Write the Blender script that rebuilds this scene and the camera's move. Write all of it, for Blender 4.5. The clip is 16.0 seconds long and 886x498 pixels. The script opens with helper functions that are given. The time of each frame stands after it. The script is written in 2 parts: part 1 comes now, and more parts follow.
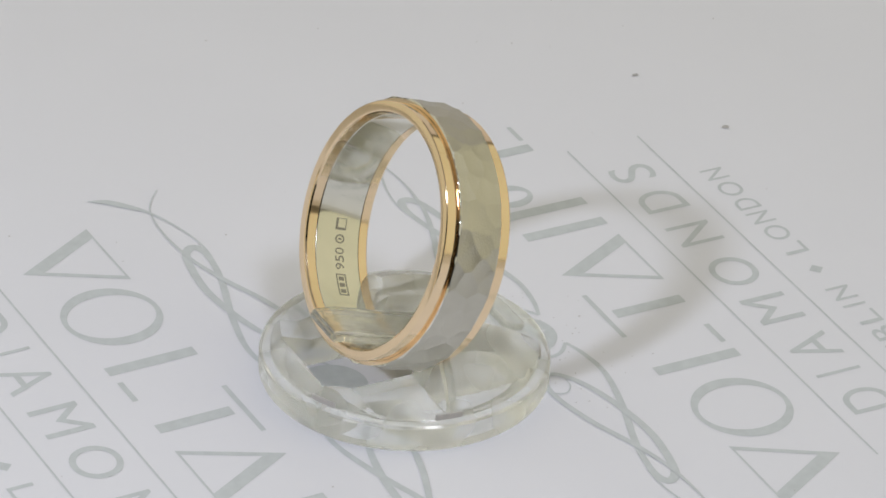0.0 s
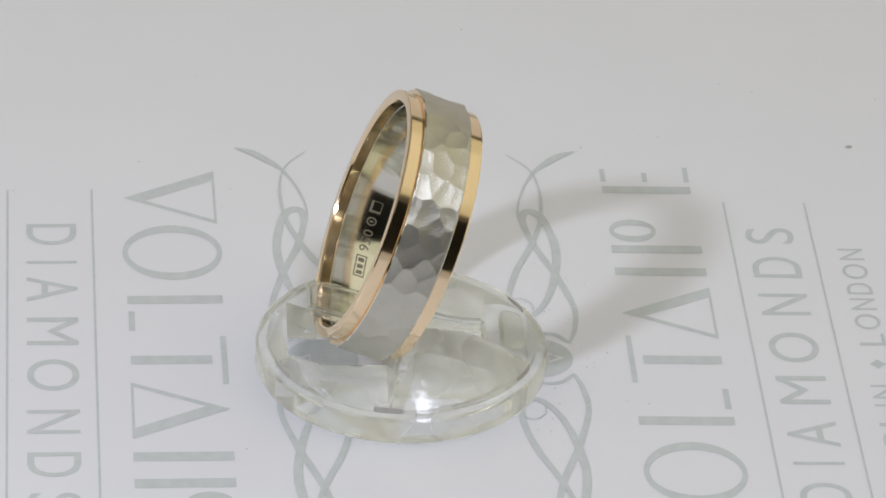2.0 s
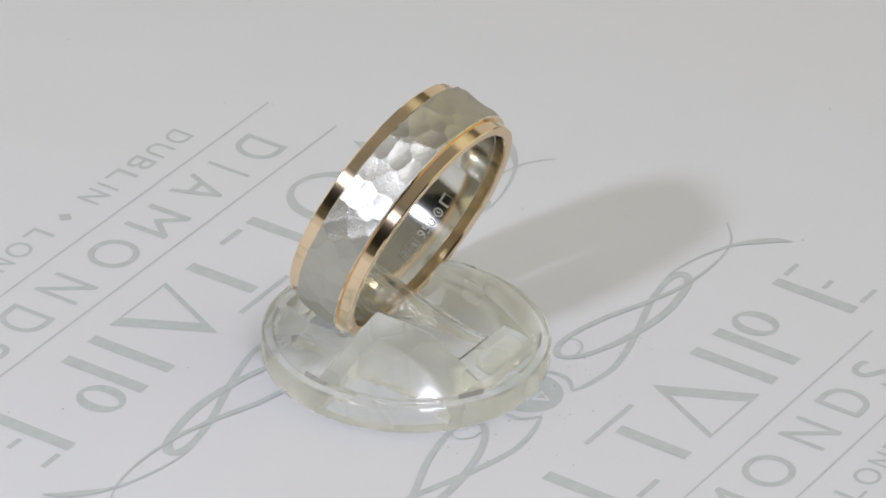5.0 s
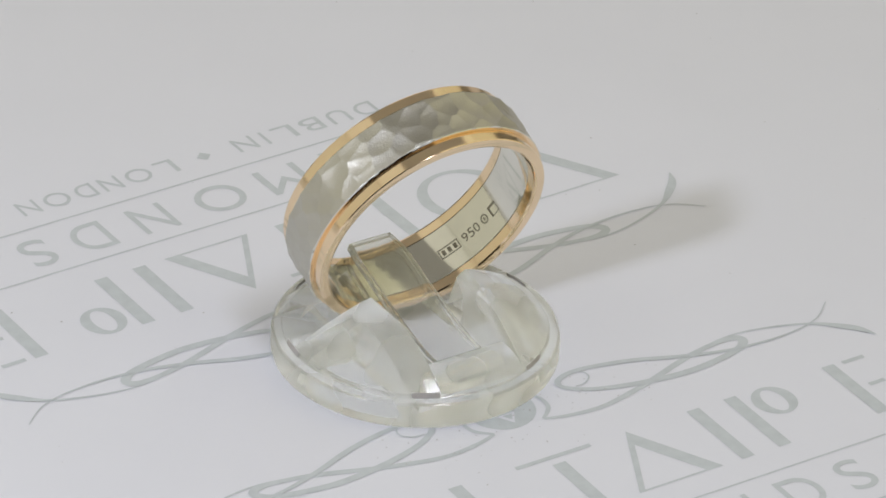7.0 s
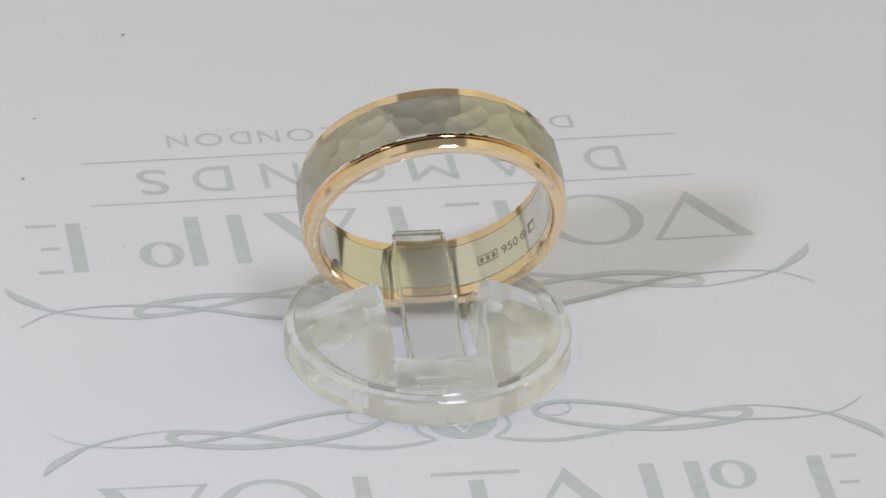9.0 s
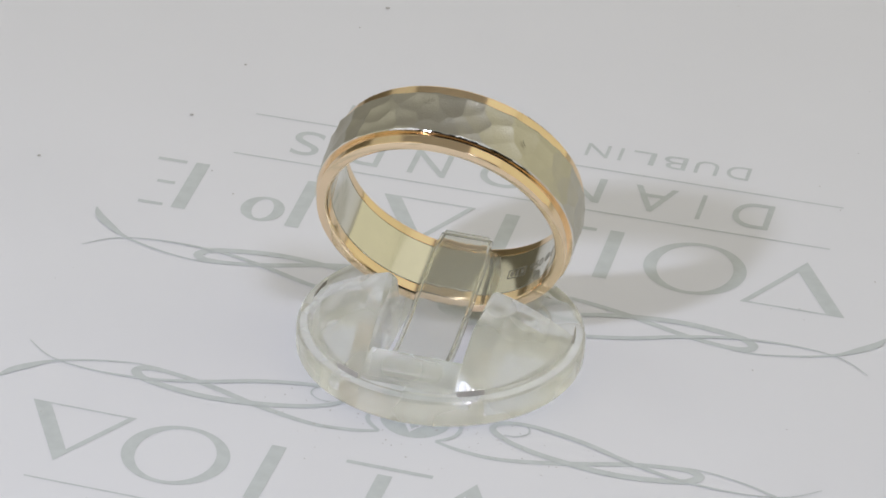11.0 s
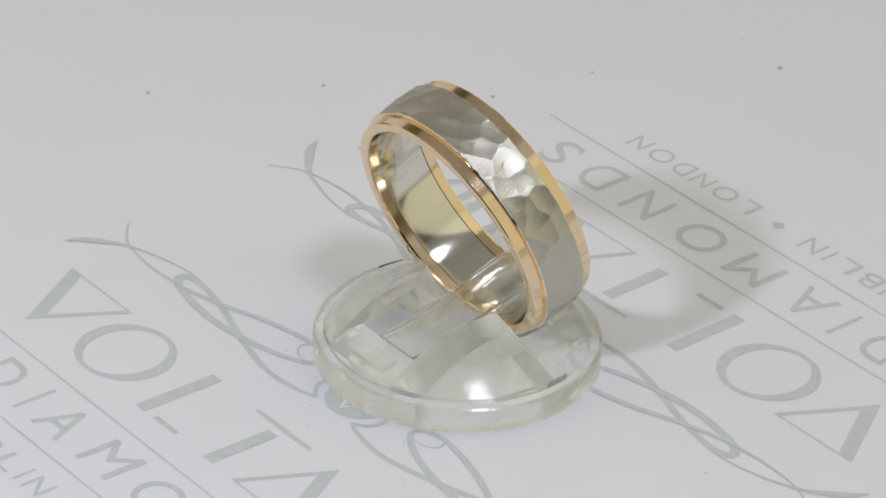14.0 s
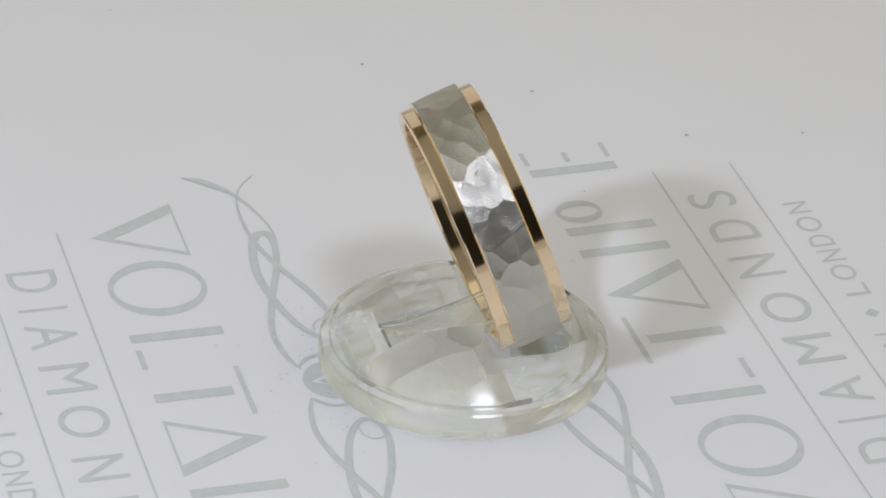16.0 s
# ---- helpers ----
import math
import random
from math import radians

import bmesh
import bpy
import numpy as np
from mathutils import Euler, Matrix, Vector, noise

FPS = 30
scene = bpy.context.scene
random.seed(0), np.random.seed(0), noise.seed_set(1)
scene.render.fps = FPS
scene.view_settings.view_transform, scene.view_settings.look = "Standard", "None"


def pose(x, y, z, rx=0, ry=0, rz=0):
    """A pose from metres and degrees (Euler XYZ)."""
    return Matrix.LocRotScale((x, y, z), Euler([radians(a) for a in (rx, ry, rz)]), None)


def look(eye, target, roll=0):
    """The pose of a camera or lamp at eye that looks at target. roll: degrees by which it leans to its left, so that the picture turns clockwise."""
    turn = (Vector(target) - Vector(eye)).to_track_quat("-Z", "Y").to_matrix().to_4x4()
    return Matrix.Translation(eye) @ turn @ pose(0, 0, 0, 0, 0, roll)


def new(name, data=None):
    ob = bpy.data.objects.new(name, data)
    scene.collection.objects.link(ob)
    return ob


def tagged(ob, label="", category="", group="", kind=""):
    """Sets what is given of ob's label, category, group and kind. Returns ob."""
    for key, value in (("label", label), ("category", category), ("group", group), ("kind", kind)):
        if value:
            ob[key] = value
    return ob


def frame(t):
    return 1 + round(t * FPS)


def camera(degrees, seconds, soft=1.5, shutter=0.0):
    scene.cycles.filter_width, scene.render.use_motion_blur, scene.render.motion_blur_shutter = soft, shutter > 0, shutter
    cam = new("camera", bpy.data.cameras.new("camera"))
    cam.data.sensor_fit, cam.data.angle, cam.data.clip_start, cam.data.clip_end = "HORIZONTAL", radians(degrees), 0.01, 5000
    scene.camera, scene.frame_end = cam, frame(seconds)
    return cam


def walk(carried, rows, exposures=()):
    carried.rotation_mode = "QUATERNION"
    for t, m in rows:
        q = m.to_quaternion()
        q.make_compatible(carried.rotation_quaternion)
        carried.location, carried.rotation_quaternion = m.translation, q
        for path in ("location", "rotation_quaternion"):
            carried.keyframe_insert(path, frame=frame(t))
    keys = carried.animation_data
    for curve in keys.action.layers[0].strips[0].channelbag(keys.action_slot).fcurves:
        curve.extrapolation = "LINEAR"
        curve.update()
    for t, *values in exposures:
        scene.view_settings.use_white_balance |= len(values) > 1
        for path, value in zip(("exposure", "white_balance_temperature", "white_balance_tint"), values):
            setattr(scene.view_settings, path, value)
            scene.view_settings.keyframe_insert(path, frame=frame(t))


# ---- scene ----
# ---- the camera: it stands still over the turning sheet ----
CM = 0.01
FIRST, RATE, BEND, CURVE = 118.3255, 0.21053033, -0.02230640, -0.02290106
cam = camera(11.3175, 16.0, soft=1.75)
EYE = Vector((0.0, -31.25683 * CM, 20.10467 * CM))
YAW, PITCH = radians(0.02369), radians(31.29247)
AHEAD = Vector((math.sin(YAW) * math.cos(PITCH), math.cos(YAW) * math.cos(PITCH), -math.sin(PITCH)))
STAND = look(EYE, EYE + AHEAD, 2.860)
walk(cam, [(0.0, STAND), (16.0, STAND)], exposures=[(0.0, 0.0, 6170, 18), (16.0, 0.0, 6170, 18)])


def turn_at(t):
    """Degrees by which the printed sheet is turned about the upright axis at t seconds."""
    return FIRST - math.degrees(RATE * t + BEND * (t - 8) ** 2 / 100 + CURVE * (t - 8) ** 3 / 1000)


# ---- world and lamps ----
scene.cycles.caustics_refractive = False  # the clear stand lets the lamps' light straight through
world = bpy.data.worlds.new("room_air")
scene.world = world
world.use_nodes = True
world.node_tree.nodes["Background"].inputs[0].default_value = (0.9, 0.95, 1.0, 1)
world.node_tree.nodes["Background"].inputs[1].default_value = 0.02


def area_lamp(name, at, aim, size, watts, colour):
    data = bpy.data.lights.new(name, "AREA")
    data.shape, data.size, data.energy, data.color = "DISK", size, watts, colour
    ob = new(name, data)
    ob.matrix_basis = look(at, aim)
    return ob


area_lamp("key_lamp", (-0.172, -0.20, 0.205), (0, 0, 0.01), 0.026, 0.415, (0.845, 0.905, 1.0))
area_lamp("second_lamp", (0.13, -0.23, 0.48), (0, 0, 0.01), 0.11, 0.70, (0.86, 0.915, 1.0))
# added warm fill from above for the ambient light, no known lamp
area_lamp("ceiling_fill", (0.0, 0.0, 1.60), (0, 0.0001, 0), 3.0, 2.4, (1.0, 0.975, 0.86))
area_lamp("side_lamp_east", (0.79, 0.12, 0.40), (0, 0, 0.01), 1.8, 4.3, (1.0, 0.965, 0.62))
area_lamp("side_lamp_west", (-0.80, 0.05, 0.42), (0, 0, 0.01), 1.5, 2.3, (1.0, 0.985, 0.73))
# unseen fill behind, added to keep the ring's reflections bright
area_lamp("back_fill", (0.0, 1.40, 0.42), (0, 0, 0.01), 1.5, 2.2, (1.0, 0.97, 0.86))


# ---- materials ----
def material(name, colour, rough, metal=0.0, vary=0.0, scale=400.0, bump=0.0, bump_scale=2000.0, second=None, relief=0.00005):
    m = bpy.data.materials.new(name)
    m.use_nodes = True
    n, l = m.node_tree.nodes, m.node_tree.links
    b = n["Principled BSDF"]
    b.inputs["Base Color"].default_value = (*colour, 1)
    b.inputs["Roughness"].default_value = rough
    b.inputs["Metallic"].default_value = metal
    co = n.new("ShaderNodeTexCoord")
    if vary:
        tex = n.new("ShaderNodeTexNoise")
        tex.inputs["Scale"].default_value = scale
        tex.inputs["Detail"].default_value = 6
        ramp = n.new("ShaderNodeValToRGB")
        other = second or tuple(c * (1 - vary) for c in colour)
        ramp.color_ramp.elements[0].position, ramp.color_ramp.elements[1].position = 0.3, 0.7
        ramp.color_ramp.elements[0].color, ramp.color_ramp.elements[1].color = (*other, 1), (*colour, 1)
        l.new(co.outputs["Object"], tex.inputs["Vector"])
        l.new(tex.outputs["Fac"], ramp.inputs["Fac"])
        l.new(ramp.outputs["Color"], b.inputs["Base Color"])
    if bump:
        grain = n.new("ShaderNodeTexNoise")
        grain.inputs["Scale"].default_value = bump_scale
        grain.inputs["Detail"].default_value = 4
        bm_node = n.new("ShaderNodeBump")
        bm_node.inputs["Strength"].default_value = bump
        bm_node.inputs["Distance"].default_value = relief
        l.new(co.outputs["Object"], grain.inputs["Vector"])
        l.new(grain.outputs["Fac"], bm_node.inputs["Height"])
        l.new(bm_node.outputs["Normal"], b.inputs["Normal"])
    return m


def acrylic_material(name, rough, bumpy, cloudy, tint=(0.985, 0.985, 0.965), index=1.49):
    """Clear cast plastic that bends light, its skin a little wavy from the mould, its milkiness raised in place of
    lost inner light.
    """
    m = bpy.data.materials.new(name)
    m.use_nodes = True
    n, l = m.node_tree.nodes, m.node_tree.links
    b = n["Principled BSDF"]
    b.inputs["Base Color"].default_value = (*tint, 1)
    b.inputs["Transmission Weight"].default_value = 1.0
    b.inputs["IOR"].default_value = index
    b.inputs["Roughness"].default_value = rough
    co, grain, bump = n.new("ShaderNodeTexCoord"), n.new("ShaderNodeTexNoise"), n.new("ShaderNodeBump")
    grain.inputs["Scale"].default_value, grain.inputs["Detail"].default_value = 230.0, 4
    bump.inputs["Strength"].default_value, bump.inputs["Distance"].default_value = bumpy, 0.0003
    fine, rough_skin = n.new("ShaderNodeTexNoise"), n.new("ShaderNodeBump")
    fine.inputs["Scale"].default_value, fine.inputs["Detail"].default_value = 1500.0, 3
    rough_skin.inputs["Strength"].default_value, rough_skin.inputs["Distance"].default_value = 0.6, 0.00005
    # cream milkiness, raised to stand in for light passed on inside
    milk, haze, fog, cloud = n.new("ShaderNodeBsdfTranslucent"), n.new("ShaderNodeBsdfDiffuse"), n.new("ShaderNodeMixShader"), n.new("ShaderNodeMixShader")
    milk.inputs["Color"].default_value = haze.inputs["Color"].default_value = (0.975, 0.968, 0.845, 1)
    fog.inputs[0].default_value = 0.5
    # uneven clouding in soft patches, in place of light bent about inside
    patch, amount = n.new("ShaderNodeTexNoise"), n.new("ShaderNodeMapRange")
    patch.inputs["Scale"].default_value, patch.inputs["Detail"].default_value = 170.0, 1
    amount.inputs["From Min"].default_value, amount.inputs["From Max"].default_value = 0.35, 0.65
    amount.inputs["To Min"].default_value, amount.inputs["To Max"].default_value = cloudy * 0.7, cloudy * 1.3
    for a, c in ((co.outputs["Object"], grain.inputs["Vector"]), (grain.outputs["Fac"], bump.inputs["Height"]), (bump.outputs["Normal"], rough_skin.inputs["Normal"]),
                 (co.outputs["Object"], fine.inputs["Vector"]), (fine.outputs["Fac"], rough_skin.inputs["Height"]), (rough_skin.outputs["Normal"], b.inputs["Normal"]),
                 (co.outputs["Object"], patch.inputs["Vector"]), (patch.outputs["Fac"], amount.inputs["Value"]), (amount.outputs[0], cloud.inputs[0]),
                 (milk.outputs[0], fog.inputs[1]), (haze.outputs[0], fog.inputs[2]), (b.outputs[0], cloud.inputs[1]), (fog.outputs[0], cloud.inputs[2]),
                 (cloud.outputs[0], n["Material Output"].inputs["Surface"])):
        l.new(a, c)
    return m


PAPER = material("coated_white_paper", (0.795, 0.795, 0.81), 0.42, vary=0.02, scale=60, bump=0.12, bump_scale=1800)
INK = material("grey_green_print", (0.61, 0.642, 0.627), 0.5, vary=0.10, scale=900)
SPECK = material("dust", (0.54, 0.52, 0.49), 0.8, vary=0.3)
ACRYLIC = acrylic_material("clear_acrylic", 0.055, 0.35, 0.25)
RIM_ACRYLIC = acrylic_material("clear_root_acrylic", 0.08, 0.3, 0.2, (0.97, 0.97, 0.95))
TONGUE_ACRYLIC = acrylic_material("cream_tinted_clear_acrylic", 0.06, 0.15, 0.08, (0.94, 0.94, 0.88))
WHITE_GOLD = material("satin_white_gold", (0.585, 0.565, 0.495), 0.355, 1.0, vary=0.06, scale=700, bump=0.7, bump_scale=7000)
POLISHED_WHITE = material("polished_white_gold", (0.78, 0.765, 0.69), 0.09, 1.0, vary=0.05, scale=500)
# brown that stands in for the refracted look of the base's slots
SLOT_REFRACTION = material("slot_refraction_brown", (0.53, 0.50, 0.45), 0.4, vary=0.3, scale=900)
ROSE_GOLD = material("polished_rose_gold", (0.925, 0.725, 0.485), 0.10, 1.0, vary=0.04, scale=500)
MARK = material("engraved_mark", (0.36, 0.34, 0.27), 0.5, 0.6, vary=0.2)
CREAM = material("cream_wall_paint", (0.78, 0.74, 0.62), 0.8, vary=0.06, scale=2)
WHITE = material("white_ceiling_paint", (0.82, 0.82, 0.80), 0.85, vary=0.04, scale=2)
# near black, to put the dark front side into the metal's reflections
DARK_SIDE = material("dark_side_wall", (0.035, 0.033, 0.032), 0.8, vary=0.2, scale=2)
TABLE = material("pale_table_laminate", (0.62, 0.60, 0.56), 0.5, vary=0.1, scale=8)


# ---- mesh helpers ----
def finish(bm, name, mat, smooth=False):
    bmesh.ops.recalc_face_normals(bm, faces=bm.faces)
    me = bpy.data.meshes.new(name)
    bm.to_mesh(me)
    bm.free()
    me.materials.append(mat)
    if smooth:
        for poly in me.polygons:
            poly.use_smooth = True
    return me


def part(name, bm, mat, parent, label="", smooth=False):
    ob = new(name, finish(bm, name, mat, smooth))
    ob.parent = parent
    if label:
        ob["label"] = label
    return ob


def box_bm(x0, x1, y0, y1, z0, z1):
    bm = bmesh.new()
    bmesh.ops.create_cube(bm, size=1)
    for v in bm.verts:
        v.co = Vector(((x0 + x1) / 2 + v.co.x * (x1 - x0), (y0 + y1) / 2 + v.co.y * (y1 - y0), (z0 + z1) / 2 + v.co.z * (z1 - z0)))
    return bm


# ---- the room: unseen plain walls that close the place ----
def wall(name, box, mat):
    tagged(new(name, finish(box_bm(*box), name, mat)), kind="structure")


wall("floor", (-1.7, 1.7, -1.7, 1.7, -0.80, -0.75), TABLE)
wall("ceiling", (-1.6, 1.6, -1.6, 1.6, 1.62, 1.70), WHITE)
wall("wall_north", (-1.6, 1.6, 1.6, 1.7, -0.75, 1.62), CREAM)
# unseen wall behind the camera, made dark for what the ring mirrors
wall("wall_south", (-1.6, 1.6, -1.7, -1.6, -0.75, 1.62), DARK_SIDE)
wall("wall_east", (1.6, 1.7, -1.7, 1.7, -0.75, 1.62), CREAM)
wall("wall_west", (-1.7, -1.6, -1.7, 1.7, -0.75, 1.62), WHITE)


def build_table():
    ob = tagged(new("table"), "pale laminate table under the printed sheet", "table")
    ob.location = (0, 0.0, -0.75)
    bm = box_bm(-0.6, 0.6, -0.4, 0.6, 0.72, 0.7494)
    bmesh.ops.bevel(bm, geom=bm.edges[:], offset=0.004, segments=2, affect="EDGES")
    part("tabletop", bm, TABLE, ob)
    for x in (-0.56, 0.56):
        for y in (-0.36, 0.56):
            part("leg", box_bm(x - 0.025, x + 0.025, y - 0.025, y + 0.025, 0, 0.72), TABLE, ob)


build_table()

# ---- the printed sheet (in centimetres, text along x, turned as one) ----
TOP = 0.0025  # height of the print over the paper, in cm


def flat(outline, holes=()):
    """A thin flat print of closed outlines, in cm."""
    bm = bmesh.new()
    if holes:
        a = [bm.verts.new((x * CM, y * CM, TOP * CM)) for x, y in outline]
        b = [bm.verts.new((x * CM, y * CM, TOP * CM)) for x, y in holes]
        for i in range(len(a)):
            j = (i + 1) % len(a)
            bm.faces.new((a[i], a[j], b[j], b[i]))
    else:
        bm.faces.new([bm.verts.new((x * CM, y * CM, TOP * CM)) for x, y in outline])
    return bm


def spline(points, steps=14):
    """A smooth curve through (x, y, width) points."""
    out = []
    p = [points[0], *points, points[-1]]
    for i in range(1, len(p) - 2):
        for s in range(steps):
            k = s / steps
            out.append(tuple(0.5 * (2 * b + (c - a) * k + (2 * a - 5 * b + 4 * c - d) * k * k + (3 * b - a - 3 * c + d) * k ** 3)
                             for a, b, c, d in zip(p[i - 1], p[i], p[i + 1], p[i + 2])))
    out.append(points[-1])
    return out


def stroke(points, lift=0.0, flip=1):
    bm = bmesh.new()
    line = spline(points)
    rows = []
    for i, (x, y, w) in enumerate(line):
        x0, y0, _ = line[max(i - 1, 0)]
        x1, y1, _ = line[min(i + 1, len(line) - 1)]
        d = Vector((x1 - x0, y1 - y0)).normalized() if (x1, y1) != (x0, y0) else Vector((1, 0))
        rows.append([bm.verts.new((flip * (x - s * d.y * w / 2) * CM, (y + s * d.x * w / 2) * CM, (TOP + lift + 0.004 * i / len(line)) * CM)) for s in (-1, 1)])
    for a, b in zip(rows, rows[1:]):
        bm.faces.new((a[0], a[1], b[1], b[0]))
    return bm


def glyph(text, cx, cy, w, h, size_z=0.0):
    """One letter of the built-in font, fitted into a box, as a mesh."""
    cu = bpy.data.curves.new("letter", "FONT")
    cu.body = text
    tmp = bpy.data.objects.new("letter", cu)
    me = bpy.data.meshes.new_from_object(tmp)
    bpy.data.objects.remove(tmp)
    bm = bmesh.new()
    bm.from_mesh(me)
    bpy.data.meshes.remove(me)
    bpy.data.curves.remove(cu)
    xs, ys = [v.co.x for v in bm.verts], [v.co.y for v in bm.verts]
    for v in bm.verts:
        v.co = Vector(((cx + ((v.co.x - min(xs)) / (max(xs) - min(xs)) - 0.5) * w) * CM, (cy + ((v.co.y - min(ys)) / (max(ys) - min(ys)) - 0.5) * h) * CM, TOP * CM))
    return bm


def bar(cx, cy, w, h):
    return flat([(cx - w / 2, cy - h / 2), (cx + w / 2, cy - h / 2), (cx + w / 2, cy + h / 2), (cx - w / 2, cy + h / 2)])


def ellipse(cx, cy, a, b, ia=0.0, ib=0.0, n=56):
    turn = [2 * math.pi * i / n for i in range(n)]
    outer = [(cx + a * math.cos(k), cy + b * math.sin(k)) for k in turn]
    return flat(outer, [(cx + ia * math.cos(k), cy + ib * math.sin(k)) for k in turn] if ia else ())


def triangle(a, b, c, thick):
    """A hollow triangle with its three sides of the given widths."""
    outer = [Vector(a), Vector(b), Vector(c)]
    lines = []
    mid = (outer[0] + outer[1] + outer[2]) / 3
    for i in range(3):
        p, q = outer[i], outer[(i + 1) % 3]
        d = (q - p).normalized()
        nrm = Vector((-d.y, d.x))
        if nrm.dot(mid - p) < 0:
            nrm = -nrm
        lines.append((p + nrm * thick[i], d))
    inner = []
    for i in range(3):
        (p, d), (q, e) = lines[i - 1], lines[i]
        k = ((q.x - p.x) * e.y - (q.y - p.y) * e.x) / (d.x * e.y - d.y * e.x)
        inner.append(p + d * k)
    return flat([tuple(v) for v in outer], [tuple(v) for v in inner])


def print_logo(mark):
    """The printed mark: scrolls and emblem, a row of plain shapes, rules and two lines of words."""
    long_scroll = [(0.24, -1.14, 0.03), (0.46, -1.20, 0.045), (0.80, -1.22, 0.05), (1.29, -1.11, 0.06), (1.79, -0.95, 0.06), (2.15, -0.88, 0.055), (2.34, -0.89, 0.075),
                   (2.37, -0.97, 0.085), (2.22, -1.06, 0.07), (1.76, -1.13, 0.07), (1.29, -1.09, 0.065), (0.87, -0.98, 0.055), (0.64, -0.83, 0.055), (0.68, -0.71, 0.055),
                   (0.92, -0.67, 0.05), (1.36, -0.76, 0.055), (1.80, -0.92, 0.05), (2.22, -1.03, 0.035), (2.70, -1.06, 0.02), (3.10, -0.99, 0.014), (3.36, -0.80, 0.01)]
    tail = [(1.96, -0.90, 0.012), (2.2, -0.85, 0.016), (2.46, -0.85, 0.018), (2.78, -0.92, 0.024), (3.06, -1.03, 0.035), (3.24, -1.17, 0.075), (3.36, -1.29, 0.07), (3.43, -1.42, 0.012)]
    hook = [(0.24, -1.14, 0.03), (0.36, -1.03, 0.04), (0.385, -0.9, 0.035), (0.33, -0.78, 0.025), (0.24, -0.72, 0.015)]
    curl = [(0.66, -0.73, 0.012), (0.78, -0.66, 0.012), (0.90, -0.70, 0.014), (0.92, -0.79, 0.014), (0.84, -0.86, 0.012), (0.74, -0.87, 0.01)]
    for side in (1, -1):
        part("long_scroll", stroke(long_scroll, 0.0003, side), INK, mark)
        part("scroll_tail", stroke(tail, 0.0006, side), INK, mark)
        part("scroll_hook", stroke(hook, 0.0009, side), INK, mark)
        part("scroll_curl", stroke(curl, 0.0012, side), INK, mark)
    part("emblem_disc", ellipse(0, -0.85, 0.30, 0.30), INK, mark)
    bm = triangle((-0.085, -0.94), (0.085, -0.94), (0, -1.08), (0.012, 0.02, 0.032))
    for v in bm.verts:
        v.co.z += 0.002 * CM
    part("emblem_shape", bm, PAPER, mark, "white shape in the round emblem")
    # the large row: plain shapes only
    hi, lo = -1.62, -2.41
    part("print_shape", triangle((-3.03, hi), (-2.14, hi), (-2.58, lo), (0.02, 0.05, 0.13)), INK, mark)
    part("print_shape", ellipse(-1.68, (hi + lo) / 2, 0.44, 0.42, 0.325, 0.375), INK, mark)
    part("print_shape", bar(-0.93, (hi + lo) / 2, 0.125, hi - lo), INK, mark)
    part("print_shape", bar(-0.60, lo + 0.03, 0.30, 0.05), INK, mark)
    part("print_shape", bar(-0.01, (hi + lo) / 2 - 0.055, 0.125, hi - lo - 0.13), INK, mark)
    part("print_shape", bar(0.0, hi - 0.022, 0.72, 0.045), INK, mark)
    part("print_shape", triangle((0.32, lo), (1.14, lo), (0.72, hi), (0.02, 0.13, 0.05)), INK, mark)
    part("print_shape", bar(1.39, (hi + lo) / 2, 0.125, hi - lo), INK, mark)
    part("print_shape", bar(1.76, (hi + lo) / 2, 0.125, hi - lo), INK, mark)
    part("print_shape", ellipse(2.07, hi - 0.21, 0.19, 0.205, 0.09, 0.165), INK, mark)
    part("print_shape", bar(2.77, (hi + lo) / 2, 0.125, hi - lo), INK, mark)
    for k, w in ((hi - 0.022, 0.26), ((hi + lo) / 2, 0.2), (lo + 0.022, 0.30)):
        part("print_shape", bar(2.89 + w / 2, k, w - 0.04, 0.045), INK, mark)
    for y in (-2.68, -3.40):
        part("printed_rule", bar(-0.075, y, 5.30, 0.018), INK, mark)
    for ch, x, w in (("D", -1.95, 0.34), ("I", -1.50, 0.04), ("A", -1.075, 0.38), ("M", -0.42, 0.42), ("O", 0.235, 0.46), ("N", 0.915, 0.34), ("D", 1.52, 0.34), ("S", 2.04, 0.26)):
        part("printed_letter", glyph(ch, x - 0.035, -3.03, w, 0.42), INK, mark)
    for word, left, right in (("DUBLIN", -1.84, -0.37), ("LONDON", 0.24, 1.80)):
        widths = {"I": 0.25, "O": 1.25}
        total = sum(widths.get(c, 0.95) for c in word) + 0.35 * (len(word) - 1)
        unit, x = (right - left) / total, left
        for c in word:
            w = widths.get(c, 0.95) * unit
            part("printed_letter", glyph(c, x + w / 2, -3.71, w if c != "I" else 0.03, 0.22), INK, mark)
            x += w + 0.35 * unit
    part("printed_diamond", flat([(-0.12, -3.71), (-0.05, -3.78), (0.02, -3.71), (-0.05, -3.64)]), INK, mark)


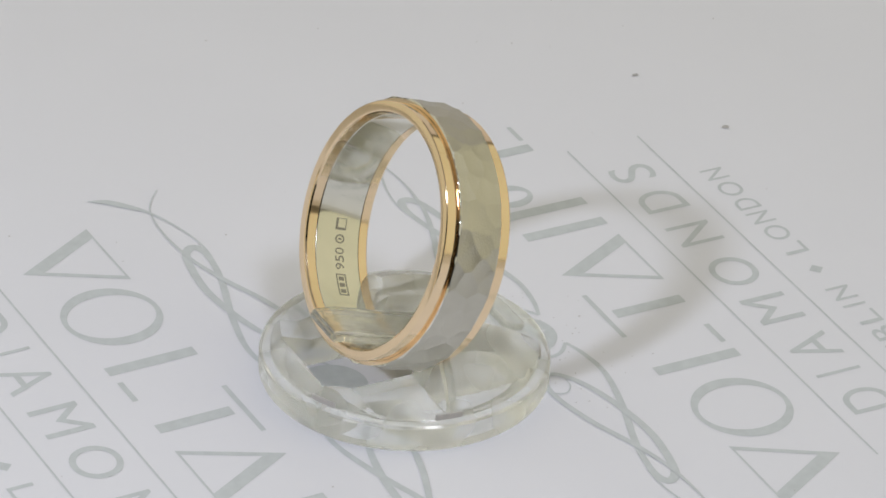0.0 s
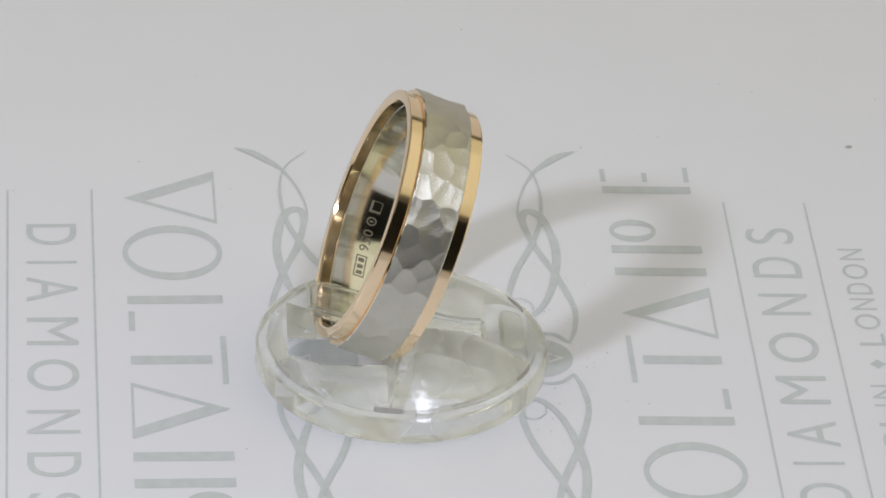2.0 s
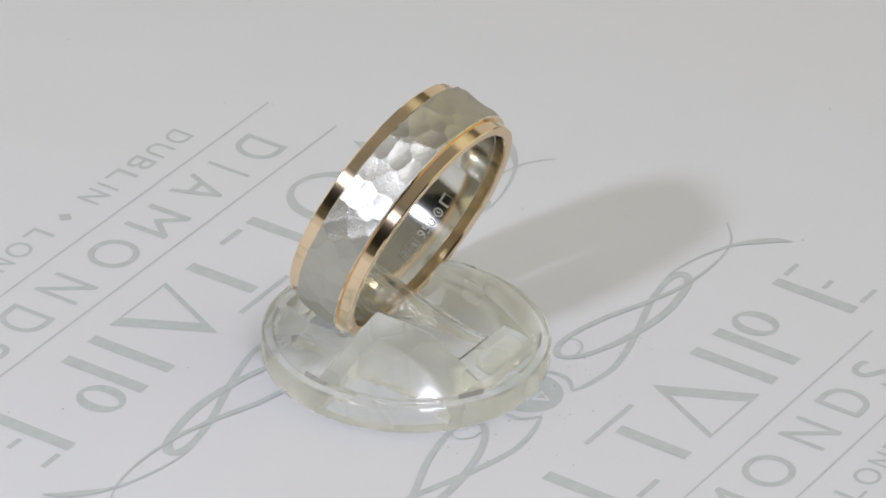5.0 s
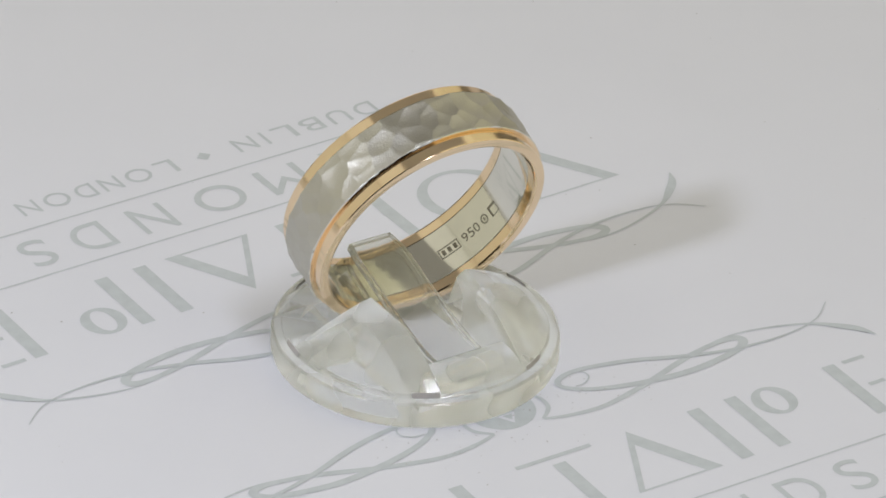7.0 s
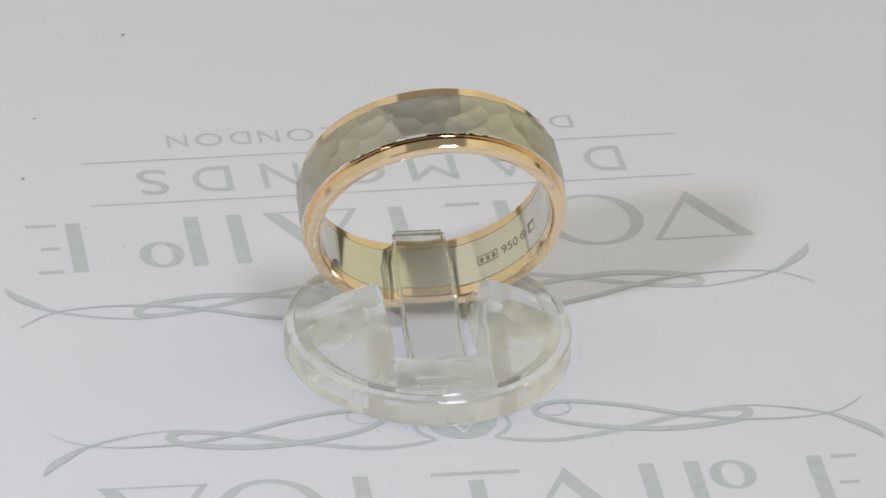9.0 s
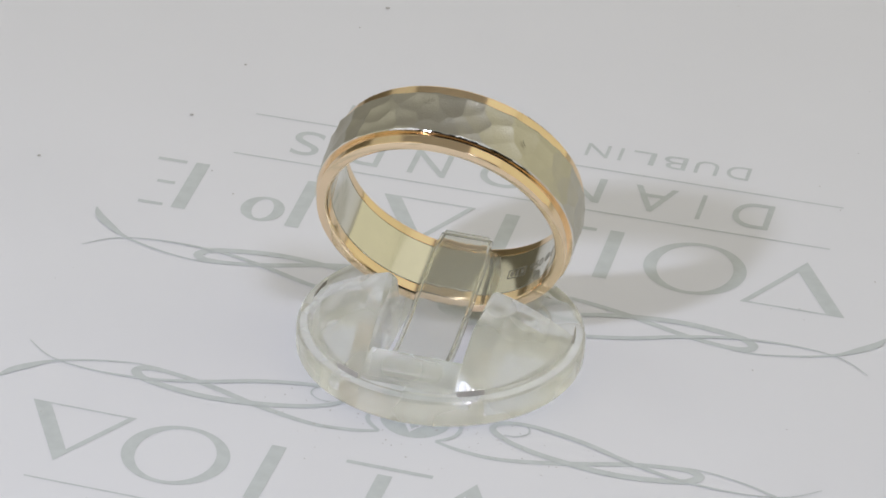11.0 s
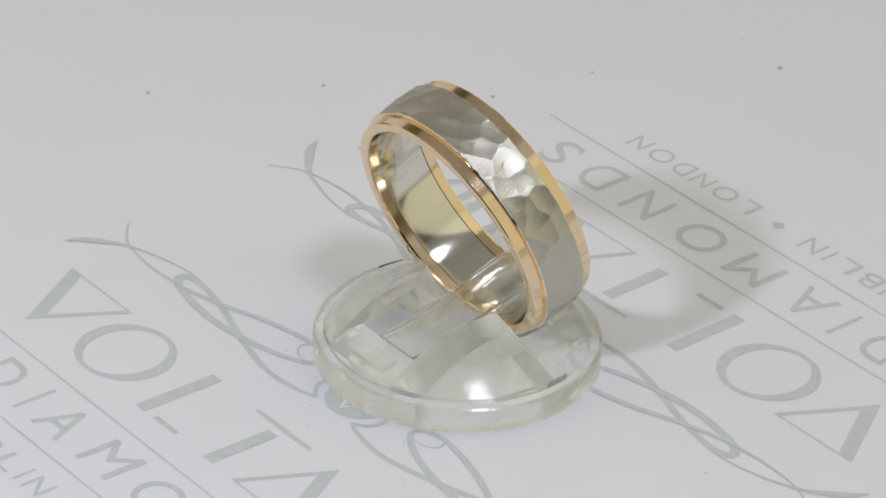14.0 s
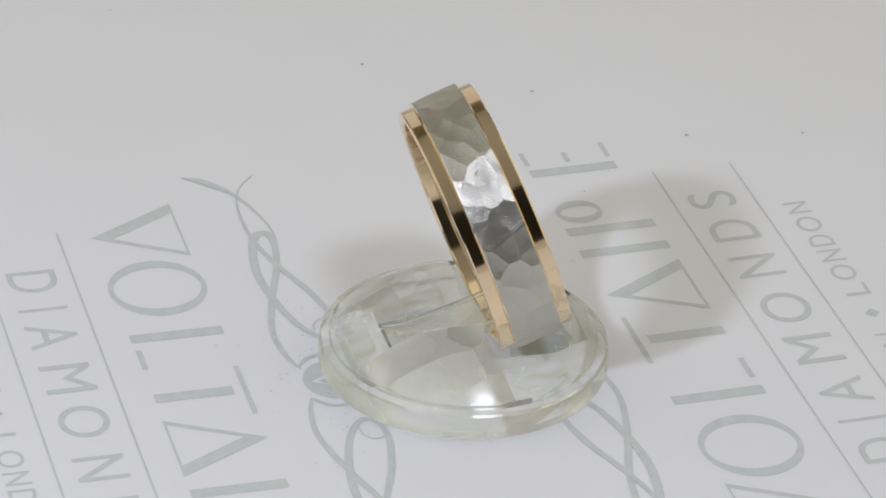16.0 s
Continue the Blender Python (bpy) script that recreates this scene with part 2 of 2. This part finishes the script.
def build_sheet():
    sheet = tagged(new("printed_sheet"), "white coated paper sheet printed with grey-green scrolls and lettering", "paper")
    bm = box_bm(-0.105, 0.105, -0.1485, 0.1485, -0.0003, 0.0)
    part("paper", bm, PAPER, sheet)
    for m in (pose(0.08 * CM, 0, 0), pose(0, 0, 0, 0, 0, 180) @ pose(-0.06 * CM, -0.08 * CM, 0, 0, 0, 1.75) @ Matrix.Diagonal((1.02, 1.02, 1, 1))):
        mark = new("printed_mark")
        mark.parent, mark.matrix_basis = sheet, m
        print_logo(mark)
    # dust and small flecks lying in the paper's surface
    rnd = random.Random(4)
    bm = bmesh.new()
    spots = [(rnd.gauss(0.5, 0.5), rnd.gauss(-1.0, 0.22), rnd.uniform(0.004, 0.009)) for _ in range(60)]
    spots += [(rnd.gauss(-0.7, 0.3), rnd.gauss(-1.15, 0.2), rnd.uniform(0.004, 0.009)) for _ in range(24)]
    spots += [(rnd.uniform(-7, 7), rnd.uniform(-8, 8), rnd.uniform(0.004, 0.011)) for _ in range(80)]
    spots += [(3.65, -3.93, 0.032), (2.48, -4.22, 0.036), (-3.21, 3.24, 0.022), (-3.04, 4.29, 0.018), (-5.05, 0.67, 0.022), (-2.11, 5.81, 0.03), (-4.26, 2.08, 0.02)]
    for x, y, r in spots:
        k0 = rnd.uniform(0, 6)
        bm.faces.new([bm.verts.new(((x + r * rnd.uniform(0.5, 1.2) * math.cos(k0 + i * 1.05)) * CM, (y + r * rnd.uniform(0.5, 1.2) * math.sin(k0 + i * 1.05)) * CM, 0.009 * CM)) for i in range(6)])
    tagged(part("dust_flecks", bm, SPECK, sheet, "tiny grey dust flecks"), kind="stuff")
    return sheet


sheet = build_sheet()

# ---- the ring stand ----
STAND_AT = (-0.004, 0.263)


def lathe(profile, n=128):
    """A closed solid of revolution from (radius, height) points in cm, that begins and ends on the axis."""
    bm = bmesh.new()
    rings = []
    for r, z in profile:
        if r == 0:
            rings.append([bm.verts.new((0, 0, z * CM))])
        else:
            rings.append([bm.verts.new((r * math.cos(2 * math.pi * i / n) * CM, r * math.sin(2 * math.pi * i / n) * CM, z * CM)) for i in range(n)])
    for a, b in zip(rings, rings[1:]):
        for i in range(n):
            j = (i + 1) % n
            if len(a) == 1:
                bm.faces.new((a[0], b[i], b[j]))
            elif len(b) == 1:
                bm.faces.new((a[i], a[j], b[0]))
            else:
                bm.faces.new((a[i], a[j], b[j], b[i]))
    return bm


def slice_off(bm, at, normal):
    """Cuts away what lies beyond the plane and closes the cut."""
    res = bmesh.ops.bisect_plane(bm, geom=bm.verts[:] + bm.edges[:] + bm.faces[:], plane_co=Vector(at) * CM, plane_no=Vector(normal), clear_outer=True)
    edges = [e for e in res["geom_cut"] if isinstance(e, bmesh.types.BMEdge) and e.is_valid]
    if edges:
        bmesh.ops.edgeloop_fill(bm, edges=edges)
    return bm


def soften(bm, size):
    """Rounds the cut edges."""
    bmesh.ops.bevel(bm, geom=[e for e in bm.edges if len(e.link_faces) == 2 and e.calc_face_angle(0) > 0.6], offset=size, segments=3, affect="EDGES")


def sliced(bm, planes):
    for at, normal in planes:
        slice_off(bm, at, normal)
    bmesh.ops.recalc_face_normals(bm, faces=bm.faces)
    return bm


def carve(bm, cutters):
    """The solid less each of the cutting solids, as a new bmesh."""
    def loose(b):
        me = bpy.data.meshes.new("cut")
        b.to_mesh(me)
        b.free()
        return new("cut", me)

    bmesh.ops.recalc_face_normals(bm, faces=bm.faces)
    body, tools = loose(bm), [loose(c) for c in cutters]
    for tool in tools:
        m = body.modifiers.new("cut", "BOOLEAN")
        m.operation, m.solver, m.object = "DIFFERENCE", "EXACT", tool
    out = bmesh.new()
    out.from_object(body, bpy.context.evaluated_depsgraph_get())
    for ob in (body, *tools):
        me = ob.data
        bpy.data.objects.remove(ob)
        bpy.data.meshes.remove(me)
    return out


SLOT_HALF, SLOT_FRONT = 0.40, -0.70
FRONT_WALL, LEAN = (0, 0.02, 0.6), (0, 0.94, 0.34)
FLOOR, FLOOR_UP = (0, 0.46, 0.18), (0, -0.34, 0.94)


def dome_height(r, foot, rise):
    return rise * (1 - (r / foot) ** 2.15)


def dome_bm(foot, low, shoulder, rise, steps=20):
    """A low solid dome on a short upright foot."""
    rim = [(foot, low), (foot, shoulder)]
    arch = [(foot * (1 - i / steps), shoulder + dome_height(foot * (1 - i / steps), foot, rise)) for i in range(1, steps)]
    return lathe([(0, low), *rim, *arch, (0, shoulder + rise)], 96)


def across_bm(outline, half):
    """A solid of a (y, z) outline that runs from -half to half along x, in cm."""
    bm = bmesh.new()
    sides = [[bm.verts.new((x * CM, y * CM, z * CM)) for y, z in outline] for x in (-half, half)]
    for i in range(len(outline)):
        j = (i + 1) % len(outline)
        bm.faces.new((sides[0][i], sides[0][j], sides[1][j], sides[1][i]))
    bm.faces.new(sides[0])
    bm.faces.new(sides[1])
    bmesh.ops.recalc_face_normals(bm, faces=bm.faces)
    return bm


def body_bm():
    """The moulded base: a stepped disc under a hollow dome, slotted for the tongue and the ring."""
    outer = [(0, 0), (1.168, 0), (1.19, 0.018), (1.203, 0.05), (1.205, 0.09), (1.205, 0.20), (1.198, 0.228), (1.18, 0.244), (1.15, 0.25), (1.118, 0.252), (1.106, 0.262), (1.10, 0.28)]
    arch = [(1.10 * (1 - i / 26), 0.28 + dome_height(1.10 * (1 - i / 26), 1.10, 0.45)) for i in range(1, 26)]
    flutes = 400
    bm = lathe([*outer, *arch, (0, 0.73)], flutes)
    # fine mould lines round the lower edge and the foot of the dome
    for v in bm.verts:
        r, z = v.co.xy.length / CM, v.co.z / CM
        if r > 1.16 and 0.005 < z < 0.06 or 1.09 < r < 1.11 and 0.25 < z < 0.29:
            turn = round(math.atan2(v.co.y, v.co.x) / (2 * math.pi) * flutes) % 2
            v.co.xy *= 1 + (0.0018 if turn else -0.0018)
    wall = 0.15
    cutters = []
    # the way of the tongue, with its lower foot in front, and the slanting seat of the ring
    cutters.append(box_bm(-SLOT_HALF * CM, SLOT_HALF * CM, SLOT_FRONT * CM, 0.95 * CM, -0.1 * CM, 1.2 * CM))
    cutters.append(across_bm([(SLOT_FRONT + 0.02, 0.36), (-0.84, 0.355), (-0.92, 0.335), (-1.0, 0.298), (-1.05, 0.270), (-1.16, 0.262), (-1.16, 1.2), (SLOT_FRONT + 0.02, 1.2)], SLOT_HALF - 0.004))
    seat = box_bm(-1.4 * CM, 1.4 * CM, -1.4 * CM, 1.6 * CM, 0.256 * CM, 1.3 * CM)
    cutters.append(sliced(seat, [(FRONT_WALL, [-k for k in LEAN]), (FLOOR, [-k for k in FLOOR_UP])]))
    # rounded corners along the slot, then the hollows under the lobes
    for s in (-1, 1):
        corner = bmesh.new()
        ends = [[corner.verts.new((s * x * CM, y * CM, z * CM)) for x, z in ((0.39, 0.56), (0.405, 0.60), (0.43, 0.635), (0.465, 0.66), (0.52, 0.68), (0.52, 0.9), (0.39, 0.9))] for y in (SLOT_FRONT - 0.1, 1.0)]
        for i in range(7):
            j = (i + 1) % 7
            corner.faces.new((ends[0][i], ends[0][j], ends[1][j], ends[1][i]))
        corner.faces.new(ends[0])
        corner.faces.new(ends[1])
        bmesh.ops.recalc_face_normals(corner, faces=corner.faces)
        cutters.append(corner)
        side = ((s * (SLOT_HALF + wall), 0, 0), (-s, 0, 0))
        front = ((0, FRONT_WALL[1] - 0.16, FRONT_WALL[2]), LEAN)
        cutters.append(sliced(dome_bm(0.95, -0.1, 0.17, 0.40), [side, front]))
        cutters.append(sliced(dome_bm(0.97, -0.1, 0.12, 0.24), [side, ((0, 0.28, 0), (0, -1, 0)), ((0, 0.46, 0.06), FLOOR_UP)]))
    return carve(bm, cutters)


def build_stand():
    stand = tagged(new("ring_stand"), "clear acrylic round ring clip stand on the printed sheet", "ring stand")
    bm = body_bm()
    bmesh.ops.remove_doubles(bm, verts=bm.verts, dist=0.00002)
    sharp = [e for e in bm.edges if len(e.link_faces) == 2 and e.calc_face_angle(0) > 0.7 and e.verts[0].co.z > 0.0028 and e.verts[1].co.z > 0.0028]
    bmesh.ops.bevel(bm, geom=sharp, offset=0.0006, segments=3, affect="EDGES", clamp_overlap=True)
    body = part("body", bm, ACRYLIC, stand, smooth=True)
    body.data.set_sharp_from_angle(angle=radians(28))
    # the springing tongue that runs through the ring
    path = [(-0.692, 0.335), (-0.62, 0.335), (-0.52, 0.34), (-0.36, 0.37), (-0.15, 0.425), (0.2, 0.535), (0.55, 0.655), (0.72, 0.695), (0.78, 0.70)]
    bm = bmesh.new()
    rows = []
    for i, (y, z) in enumerate(path):
        y0, z0 = path[max(i - 1, 0)]
        y1, z1 = path[min(i + 1, len(path) - 1)]
        d = Vector((y1 - y0, z1 - z0)).normalized()
        th = 0.13 if i < 5 else 0.10
        half = 0.245 if i < 7 else 0.22
        rows.append([bm.verts.new((x * CM, (y - d.y * th * k) * CM, (z + d.x * th * k) * CM)) for x, k in ((-half, 0), (half, 0), (half, -1), (-half, -1))])
    for a, b in zip(rows, rows[1:]):
        for i in range(4):
            bm.faces.new((a[i], a[(i + 1) % 4], b[(i + 1) % 4], b[i]))
    bm.faces.new(rows[0])
    bm.faces.new(rows[-1])
    bmesh.ops.recalc_face_normals(bm, faces=bm.faces)
    soften(bm, 0.0003)
    tongue = part("tongue", bm, TONGUE_ACRYLIC, stand, smooth=True)
    tongue.data.set_sharp_from_angle(angle=radians(35))
    # a long round-ended boss on the foot of the tongue
    bm = bmesh.new()
    loop = []
    for cx, start in ((-0.20, 90), (0.20, -90)):
        for i in range(9):
            k = radians(start + 180 * i / 8)
            loop.append((cx + 0.055 * math.cos(k), 0.055 * math.sin(k)))
    rings = [[bm.verts.new((x * (1 - q) * CM, (-0.90 + z * 1.6 * (1 - q) - d * 0.4) * CM, (0.338 + z * 0.5 * (1 - q) + d) * CM)) for x, z in loop] for q, d in ((0.0, -0.02), (0.0, 0.03), (0.05, 0.045), (0.15, 0.05))]
    for a, b in zip(rings, rings[1:]):
        for i in range(len(a)):
            j = (i + 1) % len(a)
            bm.faces.new((a[i], a[j], b[j], b[i]))
    bm.faces.new(rings[0])
    bm.faces.new(rings[-1])
    boss = part("tongue_root_rib", bm, RIM_ACRYLIC, stand, smooth=True)
    boss.data.set_sharp_from_angle(angle=radians(35))
    # small brown pieces round the base's shoulder, in place of refraction at slots
    for angle in (-62, -118, 172, 8, 117):
        bm = bmesh.new()
        rows = []
        for i in range(9):
            k = radians(angle - 6 + 12 * i / 8)
            rows.append([bm.verts.new((r * math.cos(k) * CM, r * math.sin(k) * CM, z * CM)) for r, z in ((1.122, 0.2545), (1.112, 0.30), (1.106, 0.30), (1.116, 0.2545))])
        for a, b in zip(rows, rows[1:]):
            for q in range(4):
                bm.faces.new((a[q], b[q], b[(q + 1) % 4], a[(q + 1) % 4]))
        bm.faces.new(rows[0])
        bm.faces.new(rows[-1])
        part("slot_refraction", bm, SLOT_REFRACTION, stand, "small brown piece for the refraction at a slot").visible_shadow = False
    for ob in (body, tongue, boss):
        ob.visible_shadow = False
    return stand


stand = build_stand()

# ---- the ring ----
RING_AT = Vector((-0.0309, 0.3709, 1.3533))
RING_TILT, RING_LEAN, RING_YAW = 20.2054, 0.0011, 0.4801
RIM, BAND, BORE, HALF, EDGE, LIP = 1.0583, 1.0985, 0.9616, 0.3123, 0.2024, 0.212


def ring_lathe(profile, n=256, closed=True):
    """A loop of (along the axis, radius) points in cm, turned about x."""
    bm = bmesh.new()
    rows = [[bm.verts.new((x * CM, r * math.cos(2 * math.pi * i / n) * CM, r * math.sin(2 * math.pi * i / n) * CM)) for x, r in profile] for i in range(n)]
    m = len(profile)
    for i in range(n):
        a, b = rows[i], rows[(i + 1) % n]
        for k in range(m if closed else m - 1):
            bm.faces.new((a[k], a[(k + 1) % m], b[(k + 1) % m], b[k]))
    return bm


def hammered_band():
    """The proud middle band with overlapping shallow hammer dents."""
    rnd = random.Random(11)
    n, m = 720, 40
    length = 2 * math.pi * BAND
    dents = []
    for row, x in enumerate((-0.16, -0.03, 0.10, 0.2)):
        for i in range(32):
            dents.append(((i + 0.5 * (row % 2) + rnd.uniform(-0.38, 0.38)) * length / 32, x + rnd.uniform(-0.06, 0.06), rnd.uniform(-0.10, 0.10), rnd.uniform(-0.10, 0.10), rnd.uniform(0, 0.005)))
    D = np.array(dents)
    bm = bmesh.new()
    rows = []
    for i in range(n):
        s = i * length / n
        ds = (D[:, 0] - s + length / 2) % length - length / 2
        row = []
        for k in range(m + 1):
            x = (EDGE - 0.006) * (2 * k / m - 1)
            dx = D[:, 1] - x
            depth = D[:, 4] - 0.011 + 0.78 * (ds * ds + dx * dx) + D[:, 2] * ds * 0.35 + D[:, 3] * dx * 0.35
            r = BAND + min(float(depth.min()), 0.006)
            row.append(bm.verts.new((x * CM, r * math.cos(s / BAND) * CM, r * math.sin(s / BAND) * CM)))
        top = BAND - 0.012
        for x, r in ((EDGE, top), (EDGE, RIM - 0.03), (-EDGE, RIM - 0.03), (-EDGE, top)):
            row.append(bm.verts.new((x * CM, r * math.cos(s / BAND) * CM, r * math.sin(s / BAND) * CM)))
        rows.append(row)
    w = m + 5
    for i in range(n):
        a, b = rows[i], rows[(i + 1) % n]
        for k in range(w):
            f = bm.faces.new((a[k], a[(k + 1) % w], b[(k + 1) % w], b[k]))
            f.smooth = k < m
            f.material_index = 0 if k < m else 1 if k in (m, m + 4) else 2
    return bm


def build_ring():
    ring = tagged(new("wedding_ring"), "hammered white gold wedding ring with rose gold rims in clear stand", "ring")
    band = part("hammered_band", hammered_band(), WHITE_GOLD, ring, "satin hammered white gold band")
    band.data.materials.append(POLISHED_WHITE)
    band.data.materials.append(ROSE_GOLD)
    for s in (-1, 1):
        prof = [(0.0 + EDGE, RIM - 0.004), (EDGE + 0.008, RIM), (HALF - 0.012, RIM), (HALF - 0.003, RIM - 0.004), (HALF, RIM - 0.014), (HALF, BORE + 0.02), (HALF - 0.006, BORE + 0.008), (HALF - 0.02, BORE),
                (LIP + 0.004, BORE - 0.006), (LIP + 0.002, BORE - 0.002), (LIP + 0.002, BORE + 0.03), (EDGE, BORE + 0.03)]
        ob = part("rim", ring_lathe([(s * x, r) for x, r in prof]), ROSE_GOLD, ring, "polished rose gold rim", smooth=True)
        ob.data.set_sharp_from_angle(angle=radians(22))
    prof = [(-LIP + 0.002, BORE + 0.03), (-LIP + 0.002, BORE - 0.003), (-LIP + 0.006, BORE - 0.008), (-0.1, BORE - 0.013), (0.1, BORE - 0.013), (LIP - 0.006, BORE - 0.008), (LIP - 0.002, BORE - 0.003), (LIP - 0.002, BORE + 0.03)]
    ob = part("inner_sleeve", ring_lathe(prof), POLISHED_WHITE, ring, "polished white gold inside", smooth=True)
    ob.data.set_sharp_from_angle(angle=radians(30))
    # stamped marks inside: a maker's box, the fineness and two small shapes
    def stamped(name, bm, degrees, label="", mat=MARK, proud=0.0):
        for v in bm.verts:
            k = radians(degrees) + v.co.x / (BORE * CM)
            r = (BORE - 0.0145 - proud) * CM
            v.co = Vector((-v.co.y + 0.0002, r * math.sin(k), -r * math.cos(k)))
        part(name, bm, mat, ring, label)

    for q in range(-4, 5):
        for y in (-0.043, 0.043):
            stamped("mark_frame", bar(q * 0.022, y, 0.0225, 0.010), 35)
    for x in (-0.095, 0.095):
        stamped("mark_frame", bar(x, 0, 0.010, 0.09), 35)
    for x in (-0.058, 0.0, 0.058):
        stamped("mark_bar", bar(x, 0, 0.034, 0.05), 35)
    for i, ch in enumerate("950"):
        stamped("mark_digit", glyph(ch, (i - 1) * 0.066, 0, 0.055, 0.085), 49)
    stamped("mark_oval", ellipse(0, 0, 0.038, 0.044, 0.026, 0.032), 59)
    stamped("mark_bar", bar(0, 0, 0.016, 0.03), 59)
    stamped("mark_square", flat([(-0.05, -0.05), (0.05, -0.05), (0.05, 0.05), (-0.05, 0.05)], [(-0.03, -0.045), (0.045, -0.045), (0.045, 0.03), (-0.03, 0.03)]), 66.5)
    # a small nick in the hammered band
    bm = stroke([(-0.02, -0.03, 0.004), (0.0, 0.0, 0.012), (0.025, 0.02, 0.004)])
    for v in bm.verts:
        k, r = radians(37) + v.co.x / (BAND * CM), (BAND + 0.004) * CM
        v.co = Vector((v.co.y, r * math.sin(k), r * math.cos(k)))
    part("nick", bm, MARK, ring, "small dark nick")
    return ring


ring = build_ring()


# ---- what turns ----
def motions():
    times = [0.5 * i for i in range(33)]
    walk(sheet, [(t, pose(0, 0, 0, 0, 0, turn_at(t))) for t in times])
    walk(stand, [(t, pose(-0.0003, -0.0006, 0, 0, 0, turn_at(t)) @ pose(STAND_AT[0] * CM, STAND_AT[1] * CM, 0.0001)) for t in times])
    seat = pose(RING_AT.x * CM, RING_AT.y * CM, RING_AT.z * CM) @ pose(0, 0, 0, RING_TILT, 0, 0) @ pose(0, 0, 0, 0, RING_LEAN, 0) @ pose(0, 0, 0, 0, 0, RING_YAW - 90)
    walk(ring, [(t, pose(-0.0086 * CM, -0.0014 * CM, 0, 0, 0, turn_at(t)) @ seat) for t in times])


motions()
